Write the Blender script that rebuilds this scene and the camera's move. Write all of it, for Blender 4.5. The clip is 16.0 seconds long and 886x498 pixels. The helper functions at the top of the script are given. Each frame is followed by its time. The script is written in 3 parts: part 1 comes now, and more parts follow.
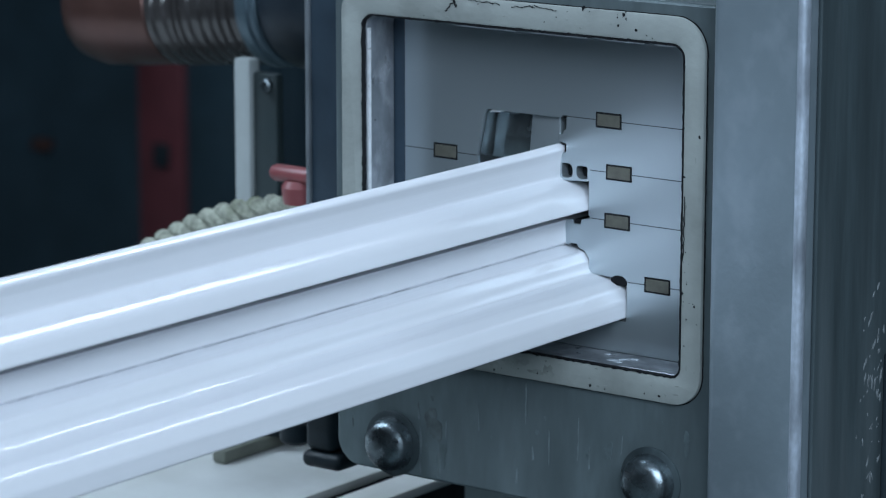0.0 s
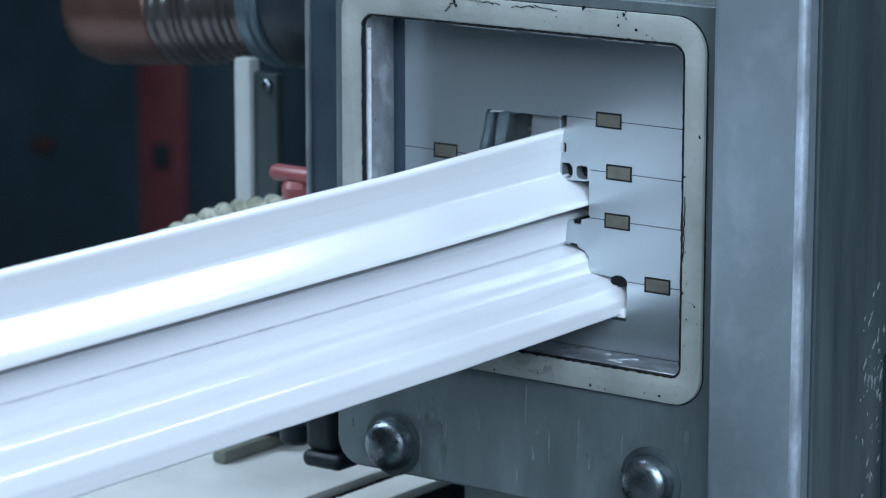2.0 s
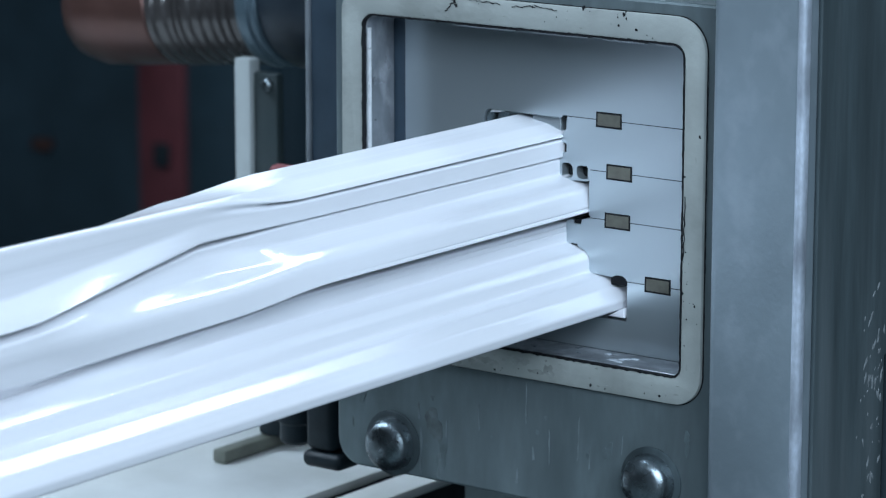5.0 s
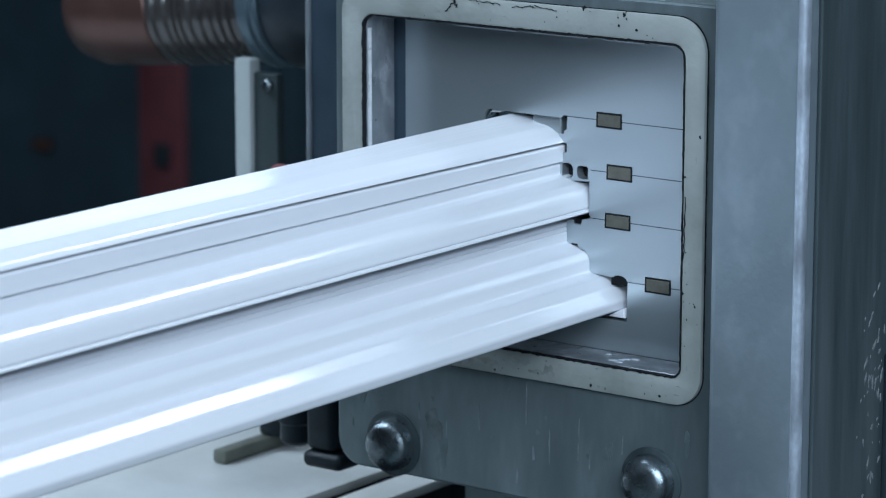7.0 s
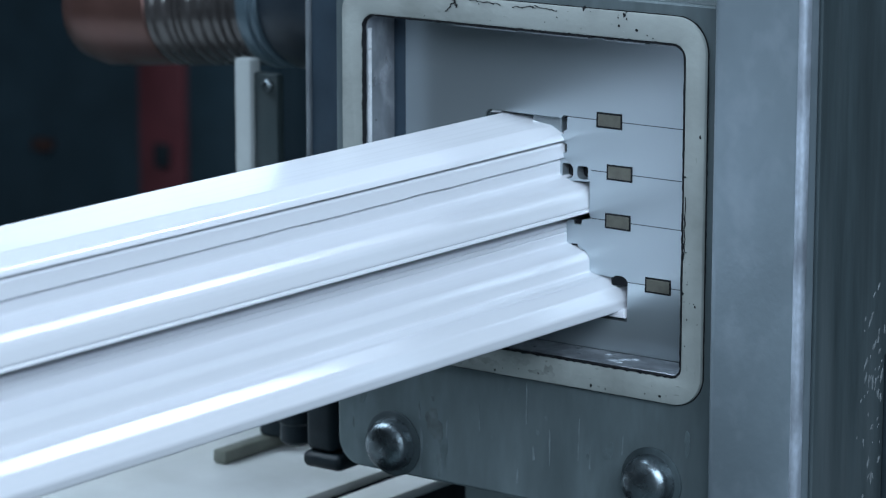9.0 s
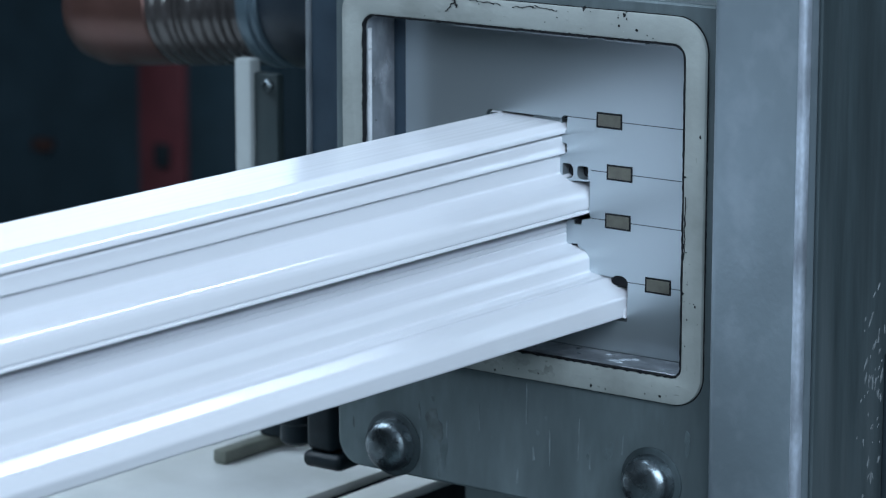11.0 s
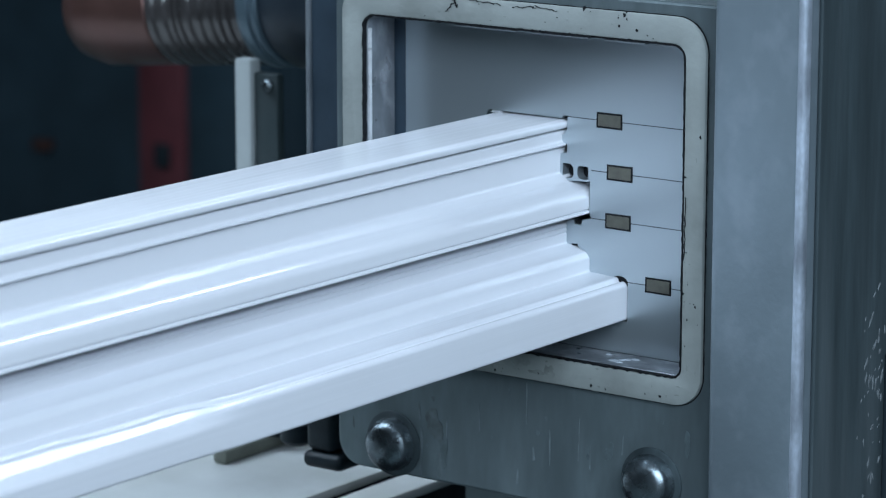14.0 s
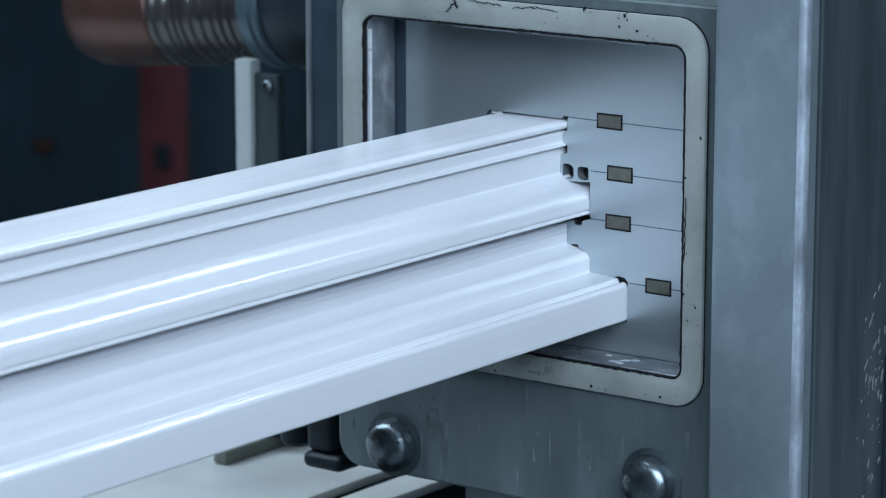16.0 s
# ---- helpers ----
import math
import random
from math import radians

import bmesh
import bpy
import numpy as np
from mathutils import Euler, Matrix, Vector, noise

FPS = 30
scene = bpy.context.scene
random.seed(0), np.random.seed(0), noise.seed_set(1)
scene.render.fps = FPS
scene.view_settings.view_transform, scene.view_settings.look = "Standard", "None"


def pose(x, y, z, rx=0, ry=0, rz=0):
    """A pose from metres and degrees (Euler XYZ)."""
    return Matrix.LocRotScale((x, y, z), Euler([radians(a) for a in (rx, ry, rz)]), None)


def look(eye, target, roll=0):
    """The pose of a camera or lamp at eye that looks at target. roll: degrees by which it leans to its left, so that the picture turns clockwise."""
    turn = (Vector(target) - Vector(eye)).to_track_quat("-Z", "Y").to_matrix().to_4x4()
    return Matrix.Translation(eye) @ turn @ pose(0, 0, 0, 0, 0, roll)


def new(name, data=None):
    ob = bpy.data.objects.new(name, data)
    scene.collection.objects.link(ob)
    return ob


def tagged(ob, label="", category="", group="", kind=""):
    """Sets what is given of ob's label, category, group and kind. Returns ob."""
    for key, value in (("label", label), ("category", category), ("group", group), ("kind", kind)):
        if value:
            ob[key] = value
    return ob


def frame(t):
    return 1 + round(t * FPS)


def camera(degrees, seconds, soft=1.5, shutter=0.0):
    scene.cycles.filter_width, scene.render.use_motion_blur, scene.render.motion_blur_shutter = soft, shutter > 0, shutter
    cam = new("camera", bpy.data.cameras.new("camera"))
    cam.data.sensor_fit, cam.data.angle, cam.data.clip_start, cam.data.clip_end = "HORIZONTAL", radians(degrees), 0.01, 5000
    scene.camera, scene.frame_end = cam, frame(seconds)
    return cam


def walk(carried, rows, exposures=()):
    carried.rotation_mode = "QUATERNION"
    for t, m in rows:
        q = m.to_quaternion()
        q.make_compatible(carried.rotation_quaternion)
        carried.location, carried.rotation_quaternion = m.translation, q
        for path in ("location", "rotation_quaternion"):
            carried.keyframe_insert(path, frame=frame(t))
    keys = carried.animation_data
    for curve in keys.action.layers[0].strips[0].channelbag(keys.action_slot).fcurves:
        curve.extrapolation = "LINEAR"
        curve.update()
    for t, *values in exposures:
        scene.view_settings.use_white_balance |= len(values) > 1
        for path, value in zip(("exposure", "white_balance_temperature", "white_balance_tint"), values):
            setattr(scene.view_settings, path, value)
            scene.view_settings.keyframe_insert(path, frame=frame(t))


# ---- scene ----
cam = camera(15.94, 16.0, soft=1.15)
EYE = Vector((0.6197, -0.9069, 0.2189))
VIEW = look(EYE, EYE + Vector((-0.5838, 0.7861, -0.2028)))
cam.data.dof.use_dof = True
cam.data.dof.focus_distance = 1.06
cam.data.dof.aperture_fstop = 22.0
walk(cam, [(0.0, VIEW), (4.0, VIEW @ pose(0, 0, 0, -0.004, 0.004)), (8.0, VIEW @ pose(0, 0, 0, 0.002, 0.011)), (14.0, VIEW @ pose(0, 0, 0, 0.005, 0.015)), (16.0, VIEW @ pose(0, 0, 0, 0.016, 0.018))], exposures=[(0.0, -0.08, 5600, 7), (0.6, -0.06, 5600, 7), (1.0, 0.22, 5600, 7), (2.5, 0.26, 5600, 7), (4.4, 0.26, 5600, 7), (6.4, 0.05, 5600, 7), (16.0, 0.04, 5600, 7)])

# ---------------------------------------------------------------- world and lamps
world = bpy.data.worlds.new("hall_air")
scene.world = world
world.use_nodes = True
world.node_tree.nodes["Background"].inputs[0].default_value = (0.30, 0.38, 0.48, 1)
world.node_tree.nodes["Background"].inputs[1].default_value = 0.15


def area_lamp(name, place, target, w, h, watts, colour):
    lamp = bpy.data.lights.new(name, "AREA")
    lamp.shape, lamp.size, lamp.size_y, lamp.energy, lamp.color = "RECTANGLE", w, h, watts, colour
    ob = new(name, lamp)
    ob.matrix_world = look(place, target)
    return ob


COOL = (0.86, 0.94, 1.0)
# broad unseen fill added on the camera side for the plastic's front faces
area_lamp("hall_fill_front", (1.62, -1.66, 1.28), (0.0, -0.1, 0.0), 2.2, 1.3, 78, COOL)
# a row of ceiling fixtures behind the machine: a wide and a narrow tube, then the next fixture of the row
area_lamp("hall_lamp_back", (0.02, 1.55, 1.78), (0.02, 1.53, 0.0), 0.19, 0.54, 9.5, COOL)
area_lamp("hall_tube_back", (-0.26, 1.55, 1.78), (-0.26, 1.53, 0.0), 0.07, 0.54, 3.6, COOL)
area_lamp("hall_tube_far", (0.02, 2.62, 1.78), (0.02, 2.60, 0.0), 0.10, 0.40, 1.8, COOL)
# unseen area lamp added for the pale sheen on the plastic's top
area_lamp("hall_sheen_lamp", (-2.8, 3.13, 1.55), (0.0, -0.2, 0.04), 1.05, 0.90, 6.2, COOL)
area_lamp("hall_lamp_left", (-1.5, -0.75, 1.75), (-0.3, -0.2, -0.1), 1.0, 1.6, 45, COOL)

# ---------------------------------------------------------------- materials


def mat(name, base, rough=0.5, metal=0.0, vary=0.12, scale=60.0, bump=0.0, bump_scale=400.0, stretch=(1, 1, 1),
        dirt=None, dirt_amount=0.0, dirt_scale=25.0, rough_vary=0.1, coat=0.0, spec=0.5):
    """Two-scale colour variation, roughness variation, dirt blotches and fine relief."""
    m = bpy.data.materials.new(name)
    m.use_nodes = True
    nt = m.node_tree
    b = nt.nodes["Principled BSDF"]
    co = nt.nodes.new("ShaderNodeTexCoord")
    mp = nt.nodes.new("ShaderNodeMapping")
    mp.inputs["Scale"].default_value = stretch
    nt.links.new(co.outputs["Object"], mp.inputs["Vector"])

    def nz(sc, detail=4.0):
        n = nt.nodes.new("ShaderNodeTexNoise")
        n.inputs["Scale"].default_value = sc
        n.inputs["Detail"].default_value = detail
        nt.links.new(mp.outputs["Vector"], n.inputs["Vector"])
        return n.outputs["Fac"]

    def ramp(src, lo, hi, a, c):
        r = nt.nodes.new("ShaderNodeMapRange")
        r.inputs[1].default_value, r.inputs[2].default_value, r.inputs[3].default_value, r.inputs[4].default_value = lo, hi, a, c
        nt.links.new(src, r.inputs[0])
        return r.outputs[0]

    def mix(fac, c1, c2):
        x = nt.nodes.new("ShaderNodeMix")
        x.data_type = "RGBA"
        nt.links.new(fac, x.inputs[0])
        for s, c in ((x.inputs[6], c1), (x.inputs[7], c2)):
            if isinstance(c, tuple):
                s.default_value = (*c, 1)
            else:
                nt.links.new(c, s)
        return x.outputs[2]

    dark = tuple(c * (1 - vary) for c in base)
    lite = tuple(min(1, c * (1 + vary)) for c in base)
    col = mix(ramp(nz(scale), 0.3, 0.7, 0, 1), dark, lite)
    col = mix(ramp(nz(scale * 7), 0.35, 0.65, 0, 0.35), col, tuple(c * (1 - vary * 0.8) for c in base))
    if dirt:
        col = mix(ramp(nz(dirt_scale, 6), 0.5, 0.72, 0, dirt_amount), col, dirt)
    nt.links.new(col, b.inputs["Base Color"])
    nt.links.new(ramp(nz(scale * 1.7), 0.3, 0.7, max(0.03, rough - rough_vary), min(1, rough + rough_vary)), b.inputs["Roughness"])
    b.inputs["Metallic"].default_value = metal
    b.inputs["Specular IOR Level"].default_value = spec
    b.inputs["Coat Weight"].default_value = coat
    b.inputs["Coat Roughness"].default_value = 0.05
    if bump:
        bp = nt.nodes.new("ShaderNodeBump")
        bp.inputs["Strength"].default_value = bump
        bp.inputs["Distance"].default_value = 0.0006
        nt.links.new(nz(bump_scale, 5), bp.inputs["Height"])
        nt.links.new(bp.outputs["Normal"], b.inputs["Normal"])
    return m


M_PVC = mat("hot_white_plastic", (0.755, 0.765, 0.80), 0.145, 0, 0.015, 30, 0.10, 26, (1, 0.14, 1), rough_vary=0.05, spec=0.6)
_b = M_PVC.node_tree.nodes["Principled BSDF"]
_b.inputs["Subsurface Weight"].default_value = 0.2
_b.inputs["Subsurface Radius"].default_value = (1.0, 1.0, 1.0)
_b.inputs["Subsurface Scale"].default_value = 0.0008
_nt = M_PVC.node_tree
_co, _mp, _nz, _bp = (_nt.nodes.new("ShaderNode" + k) for k in ("TexCoord", "Mapping", "TexNoise", "Bump"))
_mp.inputs["Scale"].default_value = (1, 0.07, 1)
_nz.inputs["Scale"].default_value = 150.0
_bp.inputs["Strength"].default_value = 0.25
_bp.inputs["Distance"].default_value = 0.0006
_nt.links.new(_co.outputs["Object"], _mp.inputs["Vector"])
_nt.links.new(_mp.outputs["Vector"], _nz.inputs["Vector"])
_nt.links.new(_nz.outputs["Fac"], _bp.inputs["Height"])
_nt.links.new(_b.inputs["Normal"].links[0].from_socket, _bp.inputs["Normal"])
_nt.links.new(_bp.outputs["Normal"], _b.inputs["Normal"])
# fine die lines along the plastic
_mp2, _nz2, _bp2 = (_nt.nodes.new("ShaderNode" + k) for k in ("Mapping", "TexNoise", "Bump"))
_mp2.inputs["Scale"].default_value = (1, 0.010, 1)
_nz2.inputs["Scale"].default_value = 430.0
_nz2.inputs["Detail"].default_value = 3.0
_bp2.inputs["Strength"].default_value = 0.5
_bp2.inputs["Distance"].default_value = 0.0002
_nt.links.new(_co.outputs["Object"], _mp2.inputs["Vector"])
_nt.links.new(_mp2.outputs["Vector"], _nz2.inputs["Vector"])
_nt.links.new(_nz2.outputs["Fac"], _bp2.inputs["Height"])
_nt.links.new(_bp.outputs["Normal"], _bp2.inputs["Normal"])
_nt.links.new(_bp2.outputs["Normal"], _b.inputs["Normal"])
M_FACE = mat("machined_steel", (0.475, 0.53, 0.56), 0.29, 0.78, 0.03, 6, 0.0, 900, (1, 1, 1), rough_vary=0.0)
M_WALL = mat("brushed_steel", (0.25, 0.27, 0.295), 0.36, 0.55, 0.35, 90, 0.2, 500, (1, 1, 0.6), (0.50, 0.52, 0.56), 0.8, 120)
M_HOUSE = mat("housing_steel", (0.172, 0.213, 0.226), 0.43, 0.55, 0.30, 45, 0.35, 380, (1, 1, 0.28), (0.070, 0.086, 0.091), 0.8, 21, rough_vary=0.17)
M_POST = mat("worn_aluminium", (0.222, 0.268, 0.300), 0.44, 0.5, 0.12, 22, 0.25, 330, (1, 1, 0.8), (0.33, 0.38, 0.43), 0.45, 75)
# the post side's shade is in this dark base; the washers share it
M_SIDE = mat("scuffed_shade_steel", (0.055, 0.073, 0.080), 0.5, 0.4, 0.35, 75, 0.35, 260, (1, 1, 0.10), (0.115, 0.138, 0.148), 0.7, 55)
M_GASKET = mat("cream_rubber_seal", (0.262, 0.283, 0.270), 0.6, 0, 0.12, 50, 0.25, 600, (1, 1, 1), (0.16, 0.172, 0.162), 0.8, 38)
M_DARK = mat("black_rubber", (0.010, 0.017, 0.022), 0.5, 0, 0.3, 80, 0.2, 500, spec=0.3)
M_GRIMESHADE = mat("grime_and_slot_shade", (0.007, 0.008, 0.010), 0.7, 0, 0.3, 200, spec=0.2)
M_KEY = mat("bronze_key", (0.125, 0.122, 0.100), 0.5, 0.4, 0.15, 300, 0.1, 900)
M_BOLT = mat("polished_bolt", (0.20, 0.235, 0.255), 0.27, 0.9, 0.4, 110, 0.25, 240, (1, 1, 1), (0.04, 0.05, 0.055), 0.85, 95)
# the caps are turned, so their gloss fans out from the middle
_nt = M_BOLT.node_tree
_tan = _nt.nodes.new("ShaderNodeTangent")
_tan.direction_type, _tan.axis = "RADIAL", "Y"
_b = _nt.nodes["Principled BSDF"]
_b.inputs["Anisotropic"].default_value = 0.75
_nt.links.new(_tan.outputs[0], _b.inputs["Tangent"])
M_NAVY = mat("navy_paint_and_gap_shade", (0.036, 0.055, 0.078), 0.4, 0.2, 0.2, 40, 0.1, 500)
M_GLINT = mat("painted_glint", (0.80, 0.82, 0.84), 0.35, 0.4, 0.15, 200)
M_DROP = mat("wet_white_residue", (0.40, 0.44, 0.48), 0.12, 0.1, 0.2, 200, 0.2, 300)
M_EDGESHINE = mat("scuffed_edge_shine", (0.42, 0.47, 0.54), 0.42, 0.4, 0.45, 110, 0.5, 300, (1, 1, 0.5))
M_SCUFF = mat("pale_scuff", (0.17, 0.19, 0.20), 0.6, 0, 0.3, 300)
M_DEEP = mat("deep_navy_paint", (0.014, 0.022, 0.032), 0.45, 0.1, 0.3, 40)
M_JOINT = mat("tight_joint", (0.055, 0.06, 0.066), 0.6, 0.2, 0.5, 60, spec=0.2)
M_CORE = mat("oily_core_steel", (0.34, 0.39, 0.41), 0.22, 0.9, 0.35, 70, 0.2, 300, (1, 1, 0.5), (0.05, 0.065, 0.07), 0.8, 55)
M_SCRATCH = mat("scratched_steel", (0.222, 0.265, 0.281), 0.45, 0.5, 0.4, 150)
M_STAIN = mat("oil_smudge", (0.150, 0.187, 0.199), 0.43, 0.55, 0.3, 150)
M_RUST = mat("brown_smear", (0.149, 0.178, 0.186), 0.44, 0.55, 0.35, 220)
M_SEALDIRT = mat("grimy_rubber", (0.225, 0.243, 0.232), 0.55, 0, 0.3, 150, 0.2, 500)
M_OLIVE = mat("olive_grey_paint", (0.14, 0.15, 0.125), 0.55, 0.1, 0.2, 80)
M_EDGE = mat("bare_edge_and_glint", (0.30, 0.33, 0.36), 0.4, 0.6, 0.2, 60)
M_COPPER = mat("copper_jacket", (0.105, 0.056, 0.047), 0.38, 0.6, 0.25, 30, 0.1, 300)
M_RIBS = mat("brown_ribbed_hose", (0.078, 0.073, 0.072), 0.2, 0.5, 0.25, 50, 0.1, 300)
M_FLANGE = mat("blue_grey_flange", (0.095, 0.135, 0.165), 0.35, 0.5, 0.15, 50)
M_WHITE = mat("white_post_paint", (0.34, 0.37, 0.37), 0.5, 0, 0.08, 40, 0.1, 400)
M_RED = mat("red_paint", (0.085, 0.022, 0.027), 0.5, 0, 0.3, 8, 0.1, 200)
M_KNOB = mat("pink_red_plastic", (0.23, 0.070, 0.075), 0.4, 0, 0.15, 60, 0.1, 400)
M_ROPE = mat("yellowed_rope", (0.31, 0.325, 0.265), 0.85, 0, 0.5, 300, 1.0, 700, (1, 1, 1), (0.085, 0.10, 0.04), 0.95, 60)
M_BED = mat("white_bed_paint", (0.66, 0.68, 0.67), 0.45, 0, 0.08, 25, 0.1, 300, (1, 1, 1), (0.42, 0.43, 0.38), 0.5, 14)
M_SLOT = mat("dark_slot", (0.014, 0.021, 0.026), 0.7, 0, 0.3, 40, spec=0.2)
# the hall's gloom is put into the dark colours of rear walls and cabinet
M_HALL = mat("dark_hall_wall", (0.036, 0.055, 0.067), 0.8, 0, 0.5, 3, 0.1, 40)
# unseen walls: pale bounces fill light, grey dims what the steel reflects
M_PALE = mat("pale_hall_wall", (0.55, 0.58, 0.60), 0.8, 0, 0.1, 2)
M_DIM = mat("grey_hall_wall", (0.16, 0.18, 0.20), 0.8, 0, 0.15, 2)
M_FLOOR = mat("hall_floor_concrete", (0.135, 0.175, 0.178), 0.6, 0, 0.25, 3, 0.2, 60)
M_CEIL = mat("hall_ceiling_paint", (0.20, 0.22, 0.25), 0.8, 0, 0.2, 2)
M_GREEN = mat("grey_green_paint", (0.024, 0.036, 0.039), 0.5, 0, 0.2, 30)
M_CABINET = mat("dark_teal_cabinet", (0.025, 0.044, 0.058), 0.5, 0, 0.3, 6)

# ---------------------------------------------------------------- mesh helpers
MM = 0.001


def link_mesh(name, bm, material, smooth=None):
    bmesh.ops.recalc_face_normals(bm, faces=bm.faces[:])
    me = bpy.data.meshes.new(name)
    bm.to_mesh(me)
    bm.free()
    me.materials.append(material)
    if smooth:
        me.polygons.foreach_set("use_smooth", [True] * len(me.polygons))
        me.set_sharp_from_angle(angle=radians(smooth))
    return new(name, me)


def part(name, bm, material, parent, label="", smooth=35):
    ob = link_mesh(name, bm, material, smooth)
    ob.parent = parent
    if label:
        tagged(ob, label)
    return ob


def thing(name, label, category, group="", kind="", at=(0, 0, 0)):
    ob = new(name)
    ob.empty_display_size = 0.02
    ob.location = at
    return tagged(ob, label, category, group, kind)


def soften(bm, width, segments=2, angle=30):
    edges = [e for e in bm.edges if len(e.link_faces) == 2 and e.calc_face_angle(0) > radians(angle)]
    bmesh.ops.bevel(bm, geom=edges, offset=width, segments=segments, affect="EDGES", profile=0.5, clamp_overlap=True)
    return bm


def prism(outer, y0, y1, holes=(), bevel=0.0, segments=2):
    """A plate whose outline is given in mm across (x) and up (z), from depth y0 to y1 in metres."""
    bm = bmesh.new()
    edges = []
    for loop in (outer, *holes):
        vs = [bm.verts.new((x * MM, y0, z * MM)) for x, z in loop]
        edges += [bm.edges.new((vs[i], vs[(i + 1) % len(vs)])) for i in range(len(vs))]
    bmesh.ops.triangle_fill(bm, use_beauty=True, use_dissolve=False, edges=edges)
    bmesh.ops.recalc_face_normals(bm, faces=bm.faces[:])
    bmesh.ops.dissolve_limit(bm, angle_limit=0.001, verts=bm.verts[:], edges=[e for e in bm.edges if len(e.link_faces) == 2])
    ret = bmesh.ops.extrude_face_region(bm, geom=bm.faces[:])
    bmesh.ops.translate(bm, verts=[v for v in ret["geom"] if isinstance(v, bmesh.types.BMVert)], vec=(0, y1 - y0, 0))
    bmesh.ops.recalc_face_normals(bm, faces=bm.faces[:])
    if bevel:
        rim = [e for e in bm.edges if all(abs(v.co.y - min(y0, y1)) < 1e-6 for v in e.verts) and e.calc_face_angle(0) > 0.5]
        bmesh.ops.bevel(bm, geom=rim, offset=bevel, segments=segments, affect="EDGES", profile=0.5, clamp_overlap=True)
    return bm


def block(x0, x1, y0, y1, z0, z1, bevel=0.0, segments=2):
    """A box in metres with softened edges."""
    bm = bmesh.new()
    bmesh.ops.create_cube(bm, size=1)
    bmesh.ops.transform(bm, matrix=Matrix.Translation(((x0 + x1) / 2, (y0 + y1) / 2, (z0 + z1) / 2)) @ Matrix.Diagonal((x1 - x0, y1 - y0, z1 - z0, 1)), verts=bm.verts[:])
    if bevel:
        bmesh.ops.bevel(bm, geom=bm.edges[:], offset=bevel, segments=segments, affect="EDGES", profile=0.5)
    return bm


def round_rect(x0, x1, z0, z1, r, n=7):
    r = r if isinstance(r, tuple) else (r,) * 4
    pts = []
    for cx, cz, a, rr in ((x1 - r[0], z1 - r[0], 0, r[0]), (x0 + r[1], z1 - r[1], 90, r[1]), (x0 + r[2], z0 + r[2], 180, r[2]), (x1 - r[3], z0 + r[3], 270, r[3])):
        for i in range(n + 1):
            t = radians(a + 90 * i / n)
            pts.append((cx + rr * math.cos(t), cz + rr * math.sin(t)))
    return pts


def circle(cx, cz, rx, rz=None, n=16):
    rz = rz or rx
    return [(cx + rx * math.cos(2 * math.pi * i / n), cz + rz * math.sin(2 * math.pi * i / n)) for i in range(n)]


def lathe(points, m=Matrix(), n=40):
    """Turned body: points are (radius, height) along the local z axis, in metres."""
    bm = bmesh.new()
    rings = [[bm.verts.new((r * math.cos(2 * math.pi * i / n), r * math.sin(2 * math.pi * i / n), h)) for i in range(n)] for r, h in points]
    for a, b in zip(rings, rings[1:]):
        for i in range(n):
            bm.faces.new((a[i], a[(i + 1) % n], b[(i + 1) % n], b[i]))
    bm.faces.new(rings[0][::-1])
    bm.faces.new(rings[-1])
    bmesh.ops.transform(bm, matrix=m, verts=bm.verts[:])
    return bm


def tube(path, r, n=10):
    """A round bar along a list of points."""
    bm = bmesh.new()
    rings = []
    for i, p in enumerate(path):
        d = (path[min(i + 1, len(path) - 1)] - path[max(i - 1, 0)]).normalized()
        side = d.cross(Vector((0, 0, 1)))
        side = side.normalized() if side.length > 1e-4 else Vector((1, 0, 0))
        up = side.cross(d)
        rings.append([bm.verts.new(p + r * (math.cos(2 * math.pi * k / n) * side + math.sin(2 * math.pi * k / n) * up)) for k in range(n)])
    for a, b in zip(rings, rings[1:]):
        for k in range(n):
            bm.faces.new((a[k], a[(k + 1) % n], b[(k + 1) % n], b[k]))
    bm.faces.new(rings[0][::-1])
    bm.faces.new(rings[-1])
    return bm


FACING = pose(0, 0, 0, 90, 0, 0)  # local z of a turned body points out of the machine (-y)
ALONG_X = pose(0, 0, 0, 0, 90, 0)

# ---------------------------------------------------------------- hall


def slab(name, x0, x1, y0, y1, z0, z1, m, label, category):
    return tagged(link_mesh(name, block(x0, x1, y0, y1, z0, z1), m), label, category, kind="structure")


slab("floor", -4.5, 4.5, -5.2, 5.2, -1.1, -1.0, M_FLOOR, "grey concrete floor of a factory hall", "floor")
slab("ceiling", -4.5, 4.5, -5.2, 5.2, 2.4, 2.5, M_CEIL, "dim painted ceiling of a factory hall", "ceiling")
slab("wall_north", -4.4, 4.4, 5.1, 5.2, -1.0, 2.4, M_HALL, "factory hall wall with the unlit gloom in its colour", "wall")
slab("wall_south", -4.4, 4.4, -5.2, -5.1, -1.0, 2.4, M_DIM, "unseen hall wall kept grey to dim reflections", "wall")
slab("wall_west", -4.5, -4.4, -5.2, 5.2, -1.0, 2.4, M_HALL, "factory hall wall with the unlit gloom in its colour", "wall")
slab("wall_east", 4.4, 4.5, -5.2, 5.2, -1.0, 2.4, M_PALE, "unseen hall wall kept pale to bounce light", "wall")

# ---------------------------------------------------------------- calibrator with its stepped opening


